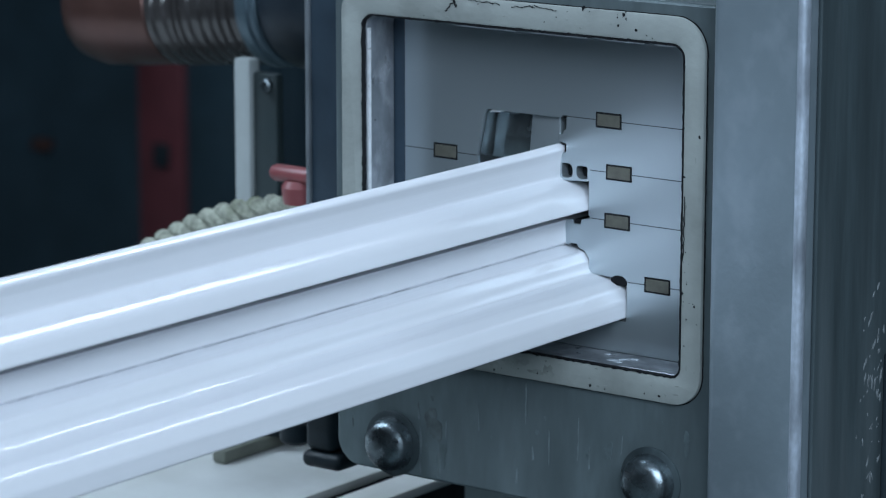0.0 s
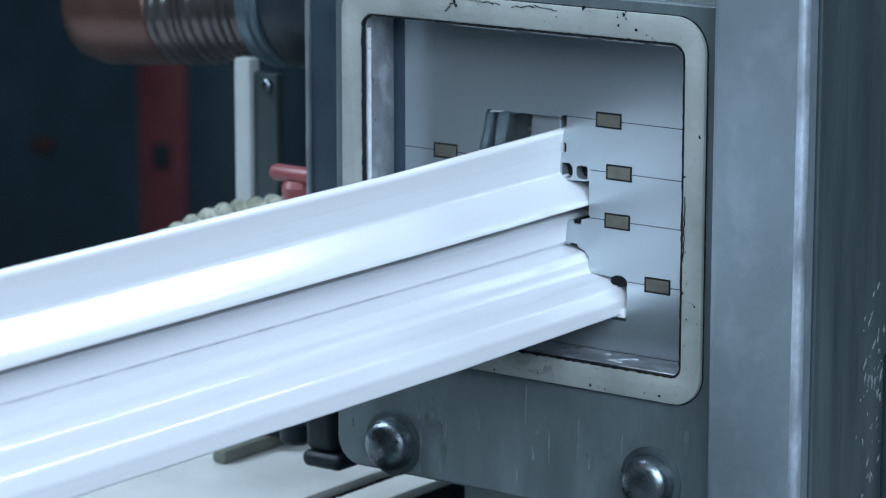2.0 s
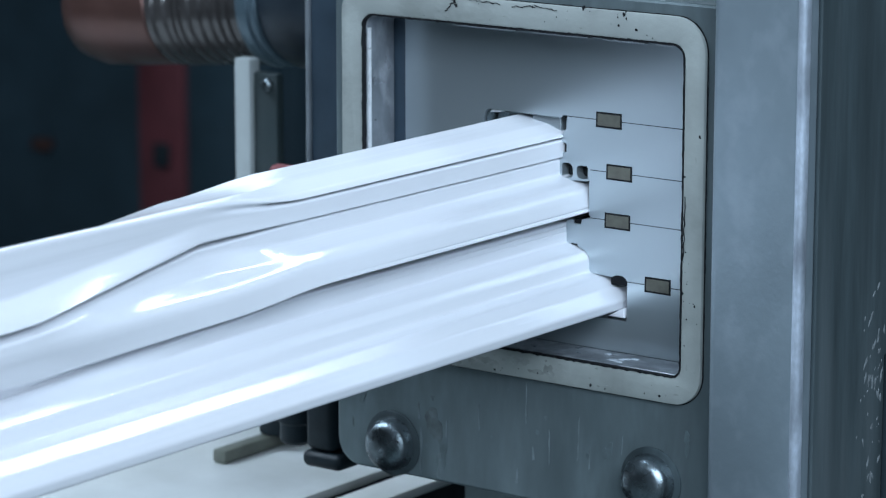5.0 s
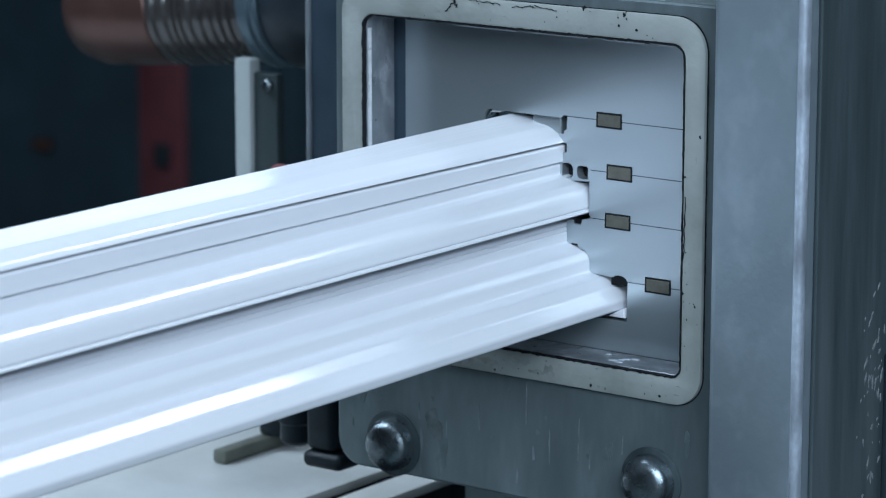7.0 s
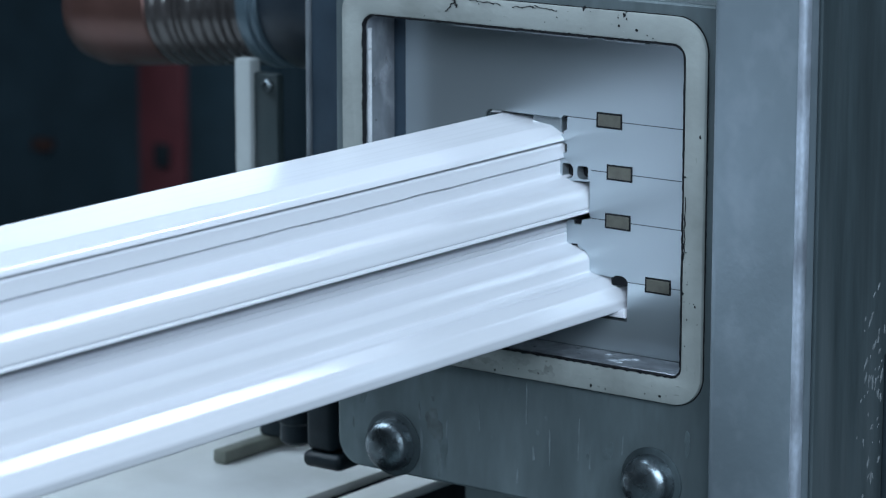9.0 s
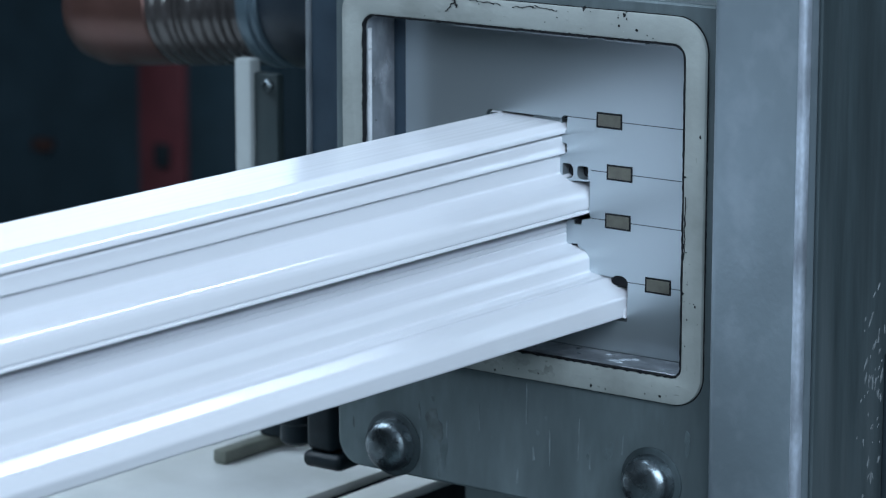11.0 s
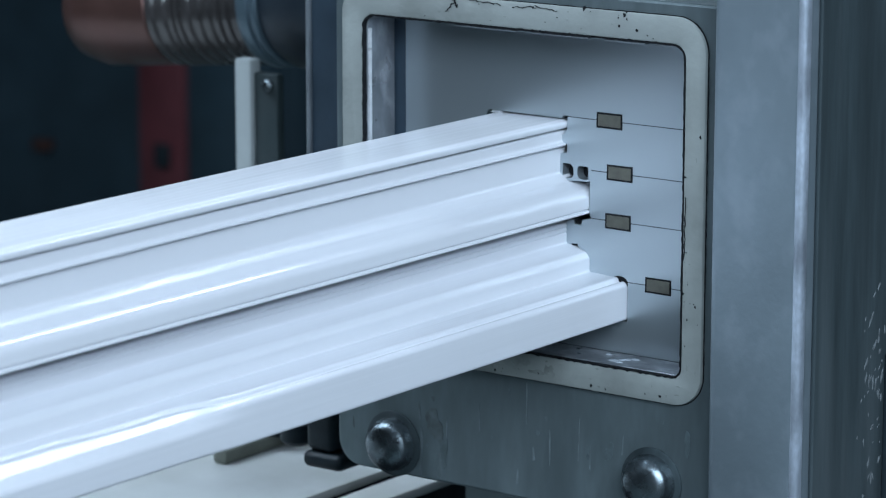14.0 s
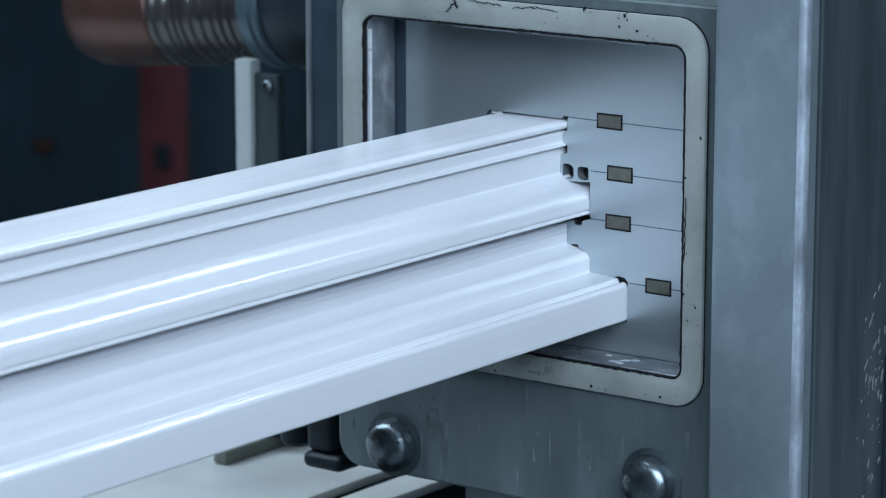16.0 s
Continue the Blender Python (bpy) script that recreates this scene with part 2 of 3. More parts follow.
def build_calibrator():
    cal = thing("calibrator", "stacked machined steel calibrator plates with stepped opening", "machine part")
    d = 0.045
    top = [(-71, 72), (62, 72), (62, 39.4), (0.6, 39.4), (-0.2, 39.6), (-1.6, 39.3), (-2.2, 38.4), (-34, 38.6), (-35.2, 37.0), (-38.4, 21.4), (-71, 21.4)]
    one = [(0.3, 39.1), (62, 39.1), (62, 21.25), (10.1, 21.25), (9.95, 17.3), (9.0, 16.9), (-1.8, 16.3), (-2.9, 16.9), (-3.0, 25.4), (-2.2, 26.0), (0.1, 26.2), (0.3, 28.6), (0.1, 29.5),
           (-2.2, 29.9), (-3.0, 30.4), (-3.0, 32.4), (-1.0, 32.8), (-1.0, 33.9), (0.1, 34.4)]
    two = [(10.0, 21.0), (62, 21.0), (62, 4.15), (10.6, 4.15), (9.95, 5.2)]
    three = [(10.6, 3.9), (62, 3.9), (62, -16.9), (26.4, -16.9), (25.6, -15.9), (24.6, -15.3), (22.8, -15.1), (21.2, -15.3), (20.0, -16.1), (11.4, -15.7), (10.3, -15.0), (10.2, -10.4), (8.6, -8.2), (5.6, -7.0),
             (5.0, -5.9), (2.4, -5.9), (1.6, -6.8), (0.5, -6.3), (0.1, -5.4), (0.0, 0.8), (0.8, 2.3), (3.4, 2.7), (3.8, 1.2), (6.6, 1.2), (7.0, 3.0)]
    base = [(26.4, -17.15), (62, -17.15), (62, -42.6), (-71, -42.6), (-71, 21.25), (-38.4, 21.25), (-37.6, 14.0), (-33.5, -31.3), (26.2, -31.3)]
    hole_a = round_rect(-1.6, 3.0, 17.4, 22.6, (2.2, 0.8, 0.9, 1.6), 5)
    hole_b = round_rect(4.6, 9.3, 17.5, 22.2, (0.8, 1.4, 2.0, 0.8), 5)
    for outline, holes, label in ((top, (), "tall upper calibrator plate"), (one, (hole_a, hole_b), ""), (two, (), ""), (three, (), ""), (base, (), "U-shaped lower calibrator plate")):
        part("calibrator_plate", prism(outline, 0.0, d, holes), M_FACE, cal, label, 0)
    # relief slots are closed by black parts that paint their shade
    for x0, x1, z in ((0.9, 62, 39.25), (10.4, 62, 21.12), (11.0, 62, 4.03), (26.8, 62, -17.02), (-71, -38.6, 21.32)):
        part("joint", prism([(x0, z - 0.15), (x1, z - 0.15), (x1, z + 0.15), (x0, z + 0.15)], -0.00002, 0.004), M_JOINT, cal)
    part("core_plate", prism([(-36.6, 20), (-3.2, 20), (-3.2, 38.3), (-33.8, 38.3)], 0.006, 0.014, bevel=0.0008), M_CORE, cal, "oily steel core inside the opening")
    # lighter plate added where the core would mirror the white plastic
    part("core_lit_side", prism([(-17, 21), (-3.2, 21), (-3.2, 38.2), (-15.5, 38.2)], 0.0014, 0.0058, bevel=0.0005), M_FACE, cal, "lighter steel plate standing in for the core's reflection")
    # pale sliver paints a glint at the corner of the opening
    part("core_glint", prism([(-33.6, 37.4), (-32.6, 38.3), (-28.6, 38.3), (-28.9, 37.7)], 0.0008, 0.004), M_GLINT, cal, "painted glint at the opening's corner")
    # lining added to put shade on the opening's left wall
    part("cavity_lining", prism([(-35.0, 36.8), (-34.0, 38.4), (-33.4, 38.3), (-34.3, 36.6), (-37.6, 21.2), (-33.2, -31.0), (-33.6, -31.2), (-38.2, 21.2)], 0.0006, 0.044), M_CORE, cal, "added lining that darkens the opening's left wall")
    # black back and plugs paint the shade inside the slots
    part("slot_shade_back", block(-0.0015, 0.0096, 0.004, 0.006, 0.0172, 0.0230), M_GRIMESHADE, cal, "black back painting the shade in the vacuum slots")
    for x0, x1, z0, z1 in ((19.4, 26.0, -18.8, -15.5), (3.9, 6.5, 1.3, 2.9), (2.3, 5.1, -6.6, -5.7), (-0.6, 0.25, 26.3, 29.4), (-1.6, 0.2, 38.5, 39.2), (-0.8, 0.0, 33.0, 34.2)):
        part("slot_shade_plug", prism(round_rect(x0, x1, z0, z1, 0.35, 3), 0.0003, 0.012), M_GRIMESHADE, cal, "black plug painting the shade in a relief slot")
    for x, z in ((18.0, 39.3), (22.5, 21.2), (22.0, 3.9), (39.0, -16.9), (-52.6, 21.3)):
        rim = part("key_pocket", prism([(x - 5.4, z - 2.7), (x + 5.35, z - 2.75), (x + 5.3, z + 2.85), (x - 5.3, z + 2.8)], -0.00015, 0.004), M_GRIMESHADE, cal, "black edge of the key slot")
        part("key", prism([(x - 4.7, z - 2.05), (x + 4.7, z - 2.1), (x + 4.7, z + 2.2), (x - 4.65, z + 2.15)], -0.0003, 0.004, bevel=0.0001, segments=1), M_KEY, rim, "dull bronze key")
    return cal


build_calibrator()

flash = thing("plastic_flash", "small white plastic flash stuck at the opening", "plastic scrap")
part("flash_tab", prism([(18.4, -30.1), (25.5, -30.1), (25.5, -26.6), (24.2, -27.0)], -0.0006, 0.010, bevel=0.0003), M_PVC, flash)

# ---------------------------------------------------------------- housing, seal and frame post


def ragged(loop, amp, seed, step=1.6):
    """The loop with finer points, each pushed in or out a little."""
    rng, res, n = random.Random(seed), [], len(loop)
    for i in range(n):
        a, b = Vector(loop[i]), Vector(loop[(i + 1) % n])
        d = b - a
        k = max(1, int(d.length / step))
        side = Vector((-d.y, d.x)).normalized() if d.length > 1e-6 else Vector((0, 0))
        for q in range(k):
            p = a + d * (q / k) + side * rng.triangular(-amp, amp)
            res.append((p.x, p.y))
    return res


def build_housing():
    h = thing("die_housing", "thick grey steel housing plate around the calibrator opening", "machine part")
    outline = round_rect(-90.4, 76, -97.6, 85.3, (1, 4, 10, 1))
    opening = round_rect(-76.8, 60.4, -43.2, 71.6, (5.0, 5.0, 4.0, 4.0))
    part("housing_plate", prism(outline, -0.0165, -0.0002, (opening,), 0.0012), M_HOUSE, h, "", 0)
    liner = round_rect(-76.7, 60.3, -43.1, 71.5, (5.0, 5.0, 4.0, 4.0))
    inner = round_rect(-75.9, 59.5, -42.7, 70.7, (4.4, 4.4, 3.4, 3.4))
    part("opening_liner", prism(liner, -0.0162, -0.0004, (inner,), 0.0002, 1), M_WALL, h, "bright machined liner of the opening")
    # navy strip paints the shade in the gap beside the calibrator
    part("gap_filler", prism([(-80, -46), (-71.2, -46), (-71.2, 74), (-80, 74)], 0.0006, 0.006), M_NAVY, h, "navy strip painting the shade in the gap")
    part("rear_flange", prism(outline, 0.0062, 0.020, (round_rect(-71.6, 62.5, -43.4, 72.6, 0.5, 1),)), M_HOUSE, h, "rear half of the housing")
    # pale strips paint the highlight and broken glints along the liner's edges
    part("glint_trim", prism([(-75.9, -40), (-75.35, -40), (-75.3, 66), (-75.9, 66)], -0.0160, -0.0145), M_GLINT, h, "pale strip painting the edge highlight")
    for k, (x0, x1) in enumerate(((-36, -9), (-3, 21), (27, 44), (48, 57))):
        part("top_trim", prism(ragged([(x0, 70.7), (x1, 70.7), (x1, 70.35), (x0, 70.4)], 0.14, 8 + k, 1.0), -0.0182, -0.0148), M_EDGE, h, "" if k else "pale strip painting the broken edge glints")
    part("right_trim", prism([(59.5, 20), (59.5, 66), (58.9, 66), (58.95, 20)], -0.0161, -0.0148), M_GLINT, h, "pale strip painting the edge highlight")
    drops = random.Random(21)
    for i in range(7):
        bm = bmesh.new()
        bmesh.ops.create_icosphere(bm, subdivisions=2, radius=1)
        w = drops.uniform(0.0004, 0.0014) if i > 1 else 0.0016 - 0.0003 * i
        x = drops.gauss(0.030, 0.012) if i > 1 else 0.028 + 0.0055 * i
        bmesh.ops.transform(bm, matrix=Matrix.Translation((min(x, 0.056), drops.uniform(-0.0125, -0.0025), -0.0427)) @ Matrix.Diagonal((w * 1.5, w, 0.00035, 1)), verts=bm.verts[:])
        part("water_drop", bm, M_DROP, h, "" if i else "bright wet drop on the ledge")
    for ox, oz in ((-64.2, -86.2), (48.2, -81.7)):
        part("washer", lathe([(0.0122, 0), (0.0122, 0.0008), (0.0112, 0.0012), (0.0060, 0.0013)], Matrix.Translation((ox * MM, -0.0165, oz * MM)) @ FACING), M_SIDE, h, "dark washer")
        part("bolt", lathe([(0.0101, 0), (0.0101, 0.0010), (0.0098, 0.0017), (0.0096, 0.0042), (0.0090, 0.0058), (0.0078, 0.0070), (0.0060, 0.0079), (0.0036, 0.0085), (0.0008, 0.0087)],
                                  Matrix.Translation((ox * MM, -0.0165, oz * MM)) @ FACING), M_BOLT, h, "polished domed steel bolt")
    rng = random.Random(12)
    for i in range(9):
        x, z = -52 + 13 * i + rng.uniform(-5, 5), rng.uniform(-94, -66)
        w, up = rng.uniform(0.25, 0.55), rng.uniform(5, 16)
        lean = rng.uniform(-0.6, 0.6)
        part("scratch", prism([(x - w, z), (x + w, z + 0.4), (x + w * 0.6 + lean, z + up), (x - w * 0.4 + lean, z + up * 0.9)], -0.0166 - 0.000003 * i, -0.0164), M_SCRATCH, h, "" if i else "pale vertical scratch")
    for i in range(12):
        x, z, r = rng.uniform(-50, 70), rng.uniform(-95, -56), rng.uniform(0.25, 0.8)
        n = rng.randint(7, 11)
        part("smudge", prism([(x + r * rng.uniform(0.4, 1.5) * math.cos(2 * math.pi * k / n), z + r * rng.uniform(0.6, 2.4) * math.sin(2 * math.pi * k / n)) for k in range(n)], -0.01652 - 0.000003 * i, -0.0164), M_STAIN, h, "" if i else "dark oil smudge")
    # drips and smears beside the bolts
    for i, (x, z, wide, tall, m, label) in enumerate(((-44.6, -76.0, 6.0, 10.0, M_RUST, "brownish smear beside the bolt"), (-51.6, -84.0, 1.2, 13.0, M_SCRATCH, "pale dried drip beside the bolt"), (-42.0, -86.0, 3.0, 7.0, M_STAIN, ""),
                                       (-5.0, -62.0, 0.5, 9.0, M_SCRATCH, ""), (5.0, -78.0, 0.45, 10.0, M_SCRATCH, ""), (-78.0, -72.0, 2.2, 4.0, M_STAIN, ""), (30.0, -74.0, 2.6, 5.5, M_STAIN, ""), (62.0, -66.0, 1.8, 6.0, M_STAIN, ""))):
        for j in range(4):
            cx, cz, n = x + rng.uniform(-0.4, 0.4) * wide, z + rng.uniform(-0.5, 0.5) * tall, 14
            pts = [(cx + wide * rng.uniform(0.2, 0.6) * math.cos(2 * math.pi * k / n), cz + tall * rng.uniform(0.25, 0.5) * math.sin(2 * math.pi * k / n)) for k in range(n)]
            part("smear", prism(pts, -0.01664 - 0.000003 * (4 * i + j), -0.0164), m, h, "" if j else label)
    return h


build_housing()


def build_seal():
    outer = round_rect(-86.2, 68.2, -52.8, 80.7, (12.0, 9.0, 9.0, 11.0), 10)
    inner = round_rect(-76.8, 60.2, -43.4, 71.5, (5.0, 5.0, 4.0, 4.0), 10)
    seal = thing("seal_frame", "cream grey rubber seal frame with chipped black edges", "seal")
    part("seal_ring", prism(outer, -0.0183, -0.0164, (inner,), 0.0006), M_GASKET, seal)
    grow = round_rect(-86.6, 68.55, -53.2, 81.0, (12.3, 9.3, 9.3, 11.4), 10)
    part("outer_bead", prism(ragged(grow, 0.16, 3), -0.01685, -0.0163, (outer,)), M_GRIMESHADE, seal, "thin black sealant line around the seal")
    shrink = round_rect(-76.35, 59.75, -43.0, 71.0, (4.7, 4.7, 3.7, 3.7), 10)
    part("inner_bead", prism(ragged(inner, 0.45, 5, 1.1), -0.01838, -0.0163, (ragged(shrink, 0.22, 6),)), M_GRIMESHADE, seal, "thin black sealant line inside the seal")
    rng = random.Random(4)
    for i in range(52):
        side = rng.random()
        if side < 0.4:
            x, z = rng.uniform(-60, 50), rng.choice((rng.gauss(79.5, 0.8), rng.uniform(72.5, 79)))
        elif side < 0.75:
            x, z = rng.choice((rng.gauss(61.5, 0.5), rng.uniform(61.5, 67))), rng.choice((rng.gauss(-8, 9), rng.uniform(-40, 66)))
        else:
            x, z = rng.uniform(-20, 55), rng.choice((rng.gauss(-51.5, 0.7), rng.uniform(-51, -45)))
        r = 0.12 + 0.5 * rng.random() ** 3
        n = rng.randint(6, 9)
        blob = [(x + r * rng.uniform(0.4, 1.3) * math.cos(2 * math.pi * k / n), z + r * rng.uniform(0.5, 1.7) * math.sin(2 * math.pi * k / n)) for k in range(n)]
        part("chip", prism(blob, -0.01840 - 0.0000015 * i, -0.0175), M_GRIMESHADE, seal, "" if i else "small black chip in the rubber")
    for x, z, dx, dz, w in ((-39.5, 75.0, 4.6, 4.4, 0.34), (-36.0, 79.6, 1.8, -2.6, 0.42), (-30.0, 80.2, 14.0, -0.9, 0.14), (-10.5, 79.0, 9.5, 0.6, 0.17), (-1.0, 80.0, 9.0, -1.2, 0.14), (60.9, -2.0, 0.3, 22.0, 0.22)):
        k = 12
        mid = [(x + dx * t / k + rng.uniform(-0.35, 0.35), z + dz * t / k + rng.uniform(-0.35, 0.35)) for t in range(k + 1)]
        wide = [w * rng.uniform(0.25, 1.3) for _ in mid]
        d = Vector((-dz, dx)).normalized()
        crack = [(a + d.x * h, b + d.y * h) for (a, b), h in zip(mid, wide)] + [(a - d.x * h, b - d.y * h) for (a, b), h in zip(mid[::-1], wide[::-1])]
        part("crack", prism(crack, -0.01849, -0.0175), M_GRIMESHADE, seal)
    for i in range(9):
        x, z, rx, rz, n = -38 + 5.5 * i + rng.uniform(-2, 2), rng.uniform(-50.5, -46), rng.uniform(1.5, 4.2), rng.uniform(0.8, 2.2), 15
        pts = [(x + rx * rng.uniform(0.5, 1.3) * math.cos(2 * math.pi * k / n), z + rz * rng.uniform(0.5, 1.3) * math.sin(2 * math.pi * k / n)) for k in range(n)]
        part("oily_patch", prism(pts, -0.018306 - 0.000001 * i, -0.0175), M_SEALDIRT, seal, "" if i else "oily grey patch on the rubber")
    for i in range(34):
        side = rng.random()
        x, z = (rng.uniform(-34, 60), rng.uniform(-51.5, -44.5)) if side < 0.55 else (rng.uniform(61, 67), rng.uniform(-46, 40)) if side < 0.8 else (rng.uniform(-70, 50), rng.uniform(73, 79))
        rx, rz, n = rng.uniform(0.3, 1.6), rng.uniform(0.15, 0.6), 11
        if 0.55 <= side < 0.8:
            rx, rz = rz, rx
        pts = [(x + rx * rng.uniform(0.4, 1.3) * math.cos(2 * math.pi * k / n), z + rz * rng.uniform(0.4, 1.3) * math.sin(2 * math.pi * k / n)) for k in range(n)]
        part("grime_patch", prism(pts, -0.01831 - 0.0000015 * i, -0.0175), M_SEALDIRT, seal, "" if i else "grey grime on the rubber")
    return seal


build_seal()


def build_post():
    p = thing("machine_post", "worn aluminium frame post with bright rounded edge", "post")
    bm = block(0.0752, 0.1105, -0.026, 0.16, -0.998, 0.60)
    front = [e for e in bm.edges if abs(e.verts[0].co.x - e.verts[1].co.x) < 1e-6 and abs(e.verts[0].co.y - e.verts[1].co.y) < 1e-6 and e.verts[0].co.y < 0]
    bmesh.ops.bevel(bm, geom=front, offset=0.0035, segments=4, affect="EDGES", profile=0.5)
    part("post_body", bm, M_POST, p)
    # pale strip paints the rounded edge's highlight, scuffs included
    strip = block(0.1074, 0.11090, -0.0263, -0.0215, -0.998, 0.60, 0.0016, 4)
    part("edge_strip", strip, M_EDGESHINE, p, "pale scuffed strip painting the edge highlight")
    # side face of the post, its shade put into a darker colour
    part("post_side", block(0.1106, 0.1125, -0.018, 0.15, -0.95, 0.58, 0.0008), M_SIDE, p, "scuffed side face with its shade in the colour")
    part("rear_dark_strip", block(0.1126, 0.1150, 0.029, 0.15, -0.95, -0.036, 0.0006), M_SLOT, p, "black strip at the rear of the side")
    rng = random.Random(9)
    for i in range(60):
        y, z = rng.gauss(0.023, 0.005), rng.gauss(-0.052, 0.022)
        if y > 0.0285 and z < -0.034:
            y = 0.0275
        r = rng.uniform(0.0002, 0.0010)
        bm = bmesh.new()
        bmesh.ops.create_icosphere(bm, subdivisions=2, radius=1)
        for v in bm.verts:
            v.co *= rng.uniform(0.55, 1.25)
        bmesh.ops.transform(bm, matrix=Matrix.Translation((0.1125, y, z)) @ pose(0, 0, 0, rng.uniform(-50, 20)) @ Matrix.Diagonal((0.00015, r * 0.8, r * rng.uniform(1.0, 3.2), 1)), verts=bm.verts[:])
        part("scuff", bm, M_SCUFF, p, "" if i else "pale scuff on the side face")
    return p


build_post()

back = thing("back_plate", "navy painted steel plate with bare bright edge", "machine part")
part("plate", block(-0.1318, -0.050, 0.0205, 0.034, -0.098, 0.24, 0.0006), M_NAVY, back)
part("edge_strip", block(-0.1338, -0.1319, 0.0195, 0.034, -0.098, 0.24, 0.0004), M_EDGE, back, "bare steel edge")

# unseen closed shroud, added to keep the opening dark and hide the incoming profile
duct = thing("unseen_shroud", "unseen dark shroud that blocks light and hides the profile", "duct")
for x0, x1, z0, z1 in ((-0.074, -0.070, -0.050, 0.080), (0.060, 0.064, -0.050, 0.080), (-0.070, 0.060, -0.050, -0.046), (-0.070, 0.060, 0.076, 0.080)):
    part("shroud_panel", block(x0, x1, 0.0455, 3.30, z0, z1), M_SLOT, duct)
part("shroud_end", block(-0.074, 0.064, 3.3005, 3.305, -0.050, 0.080), M_SLOT, duct)
part("shroud_leg", block(-0.02, 0.02, 2.9, 2.94, -0.999, -0.0505), M_SLOT, duct)

# ---------------------------------------------------------------- background machinery


def build_roller():
    r = thing("ribbed_coupling", "copper and brown ribbed cylinder with blue-grey flange", "machine part")
    c = Matrix.Translation((-0.28, 0.165, 0.0415)) @ pose(0, 0, 0, 0, -5.5, 0) @ Matrix.Translation((0.28, 0, 0))
    body = [(0.006, -0.383), (0.017, -0.382), (0.0236, -0.376), (0.0268, -0.366), (0.0274, -0.347), (0.0272, -0.324), (0.0262, -0.323)]
    part("copper_sleeve", lathe(body, c @ ALONG_X, 48), M_COPPER, r, "reddish copper sleeve")
    ribs, x, rng = [(0.0250, -0.324)], -0.323, random.Random(2)
    while x < -0.272:
        g = rng.uniform(0.85, 1.7)
        ribs += [(0.0264, x), (0.0278, x + 0.0008 * g), (0.0278, x + 0.0026 * g), (0.0264, x + 0.0034 * g)]
        x += 0.0042 * g
    part("ribbed_section", lathe(ribs, c @ ALONG_X, 48), M_RIBS, r, "brown ribbed section")
    part("flange", lathe([(0.024, -0.2685), (0.0286, -0.2680), (0.0292, -0.2665), (0.0292, -0.2620), (0.0280, -0.2610), (0.0286, -0.2600), (0.0286, -0.2580), (0.0275, -0.2570)], c @ ALONG_X, 48), M_FLANGE, r, "blue-grey steel flange")
    part("hub", lathe([(0.0265, -0.2569), (0.0300, -0.2505), (0.0300, -0.2295), (0.028, -0.2245), (0.028, -0.1300)], c @ ALONG_X, 48), M_DEEP, r, "dark navy hub")
    return r


build_roller()

wp = thing("white_support_post", "white painted square support post below the flange", "post")
part("post_tube", block(-0.2566, -0.2478, 0.122, 0.129, -0.998, 0.0235, 0.0008), M_WHITE, wp)
part("cap_screw", lathe([(0.0028, 0), (0.0028, 0.002), (0.002, 0.0028), (0.0005, 0.003)], Matrix.Translation((-0.2390, 0.124, 0.0130)) @ FACING, 16), M_BOLT, wp, "small bright cap screw")
part("bracket", block(-0.2477, -0.2345, 0.124, 0.129, -0.998, 0.018, 0.001), M_GREEN, wp, "grey-green bracket plate")

rp = thing("red_steel_column", "dark red painted steel column in the hall", "column")
part("column_body", block(-2.196, -2.116, 2.200, 2.212, -0.999, 0.35, 0.004), M_RED, rp)
part("column_clip", block(-2.162, -2.138, 2.190, 2.1995, -0.528, -0.496, 0.002), M_SLOT, rp, "small dark clip")

cab = thing("control_cabinet", "teal cabinet deep in the hall, gloom put into its colour", "cabinet")
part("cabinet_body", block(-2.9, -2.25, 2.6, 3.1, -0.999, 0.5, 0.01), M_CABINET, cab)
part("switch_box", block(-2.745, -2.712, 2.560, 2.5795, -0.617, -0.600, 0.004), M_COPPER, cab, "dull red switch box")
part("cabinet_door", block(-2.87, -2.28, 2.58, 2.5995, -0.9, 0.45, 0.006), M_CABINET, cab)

kn = thing("lever_handle", "faded red plastic lever handle beside the steel plate", "handle")
part("grip", lathe([(0.0008, -0.1590), (0.0026, -0.1586), (0.0034, -0.1570), (0.0034, -0.1440), (0.0032, -0.1339)], Matrix.Translation((0, 0.030, -0.0022)) @ ALONG_X, 24), M_KNOB, kn)
part("stem", lathe([(0.0058, -0.0135), (0.0064, -0.0095), (0.0066, -0.0070), (0.0050, -0.0044)], Matrix.Translation((-0.1470, 0.031, 0.0)), 20), M_KNOB, kn, "short red hub")


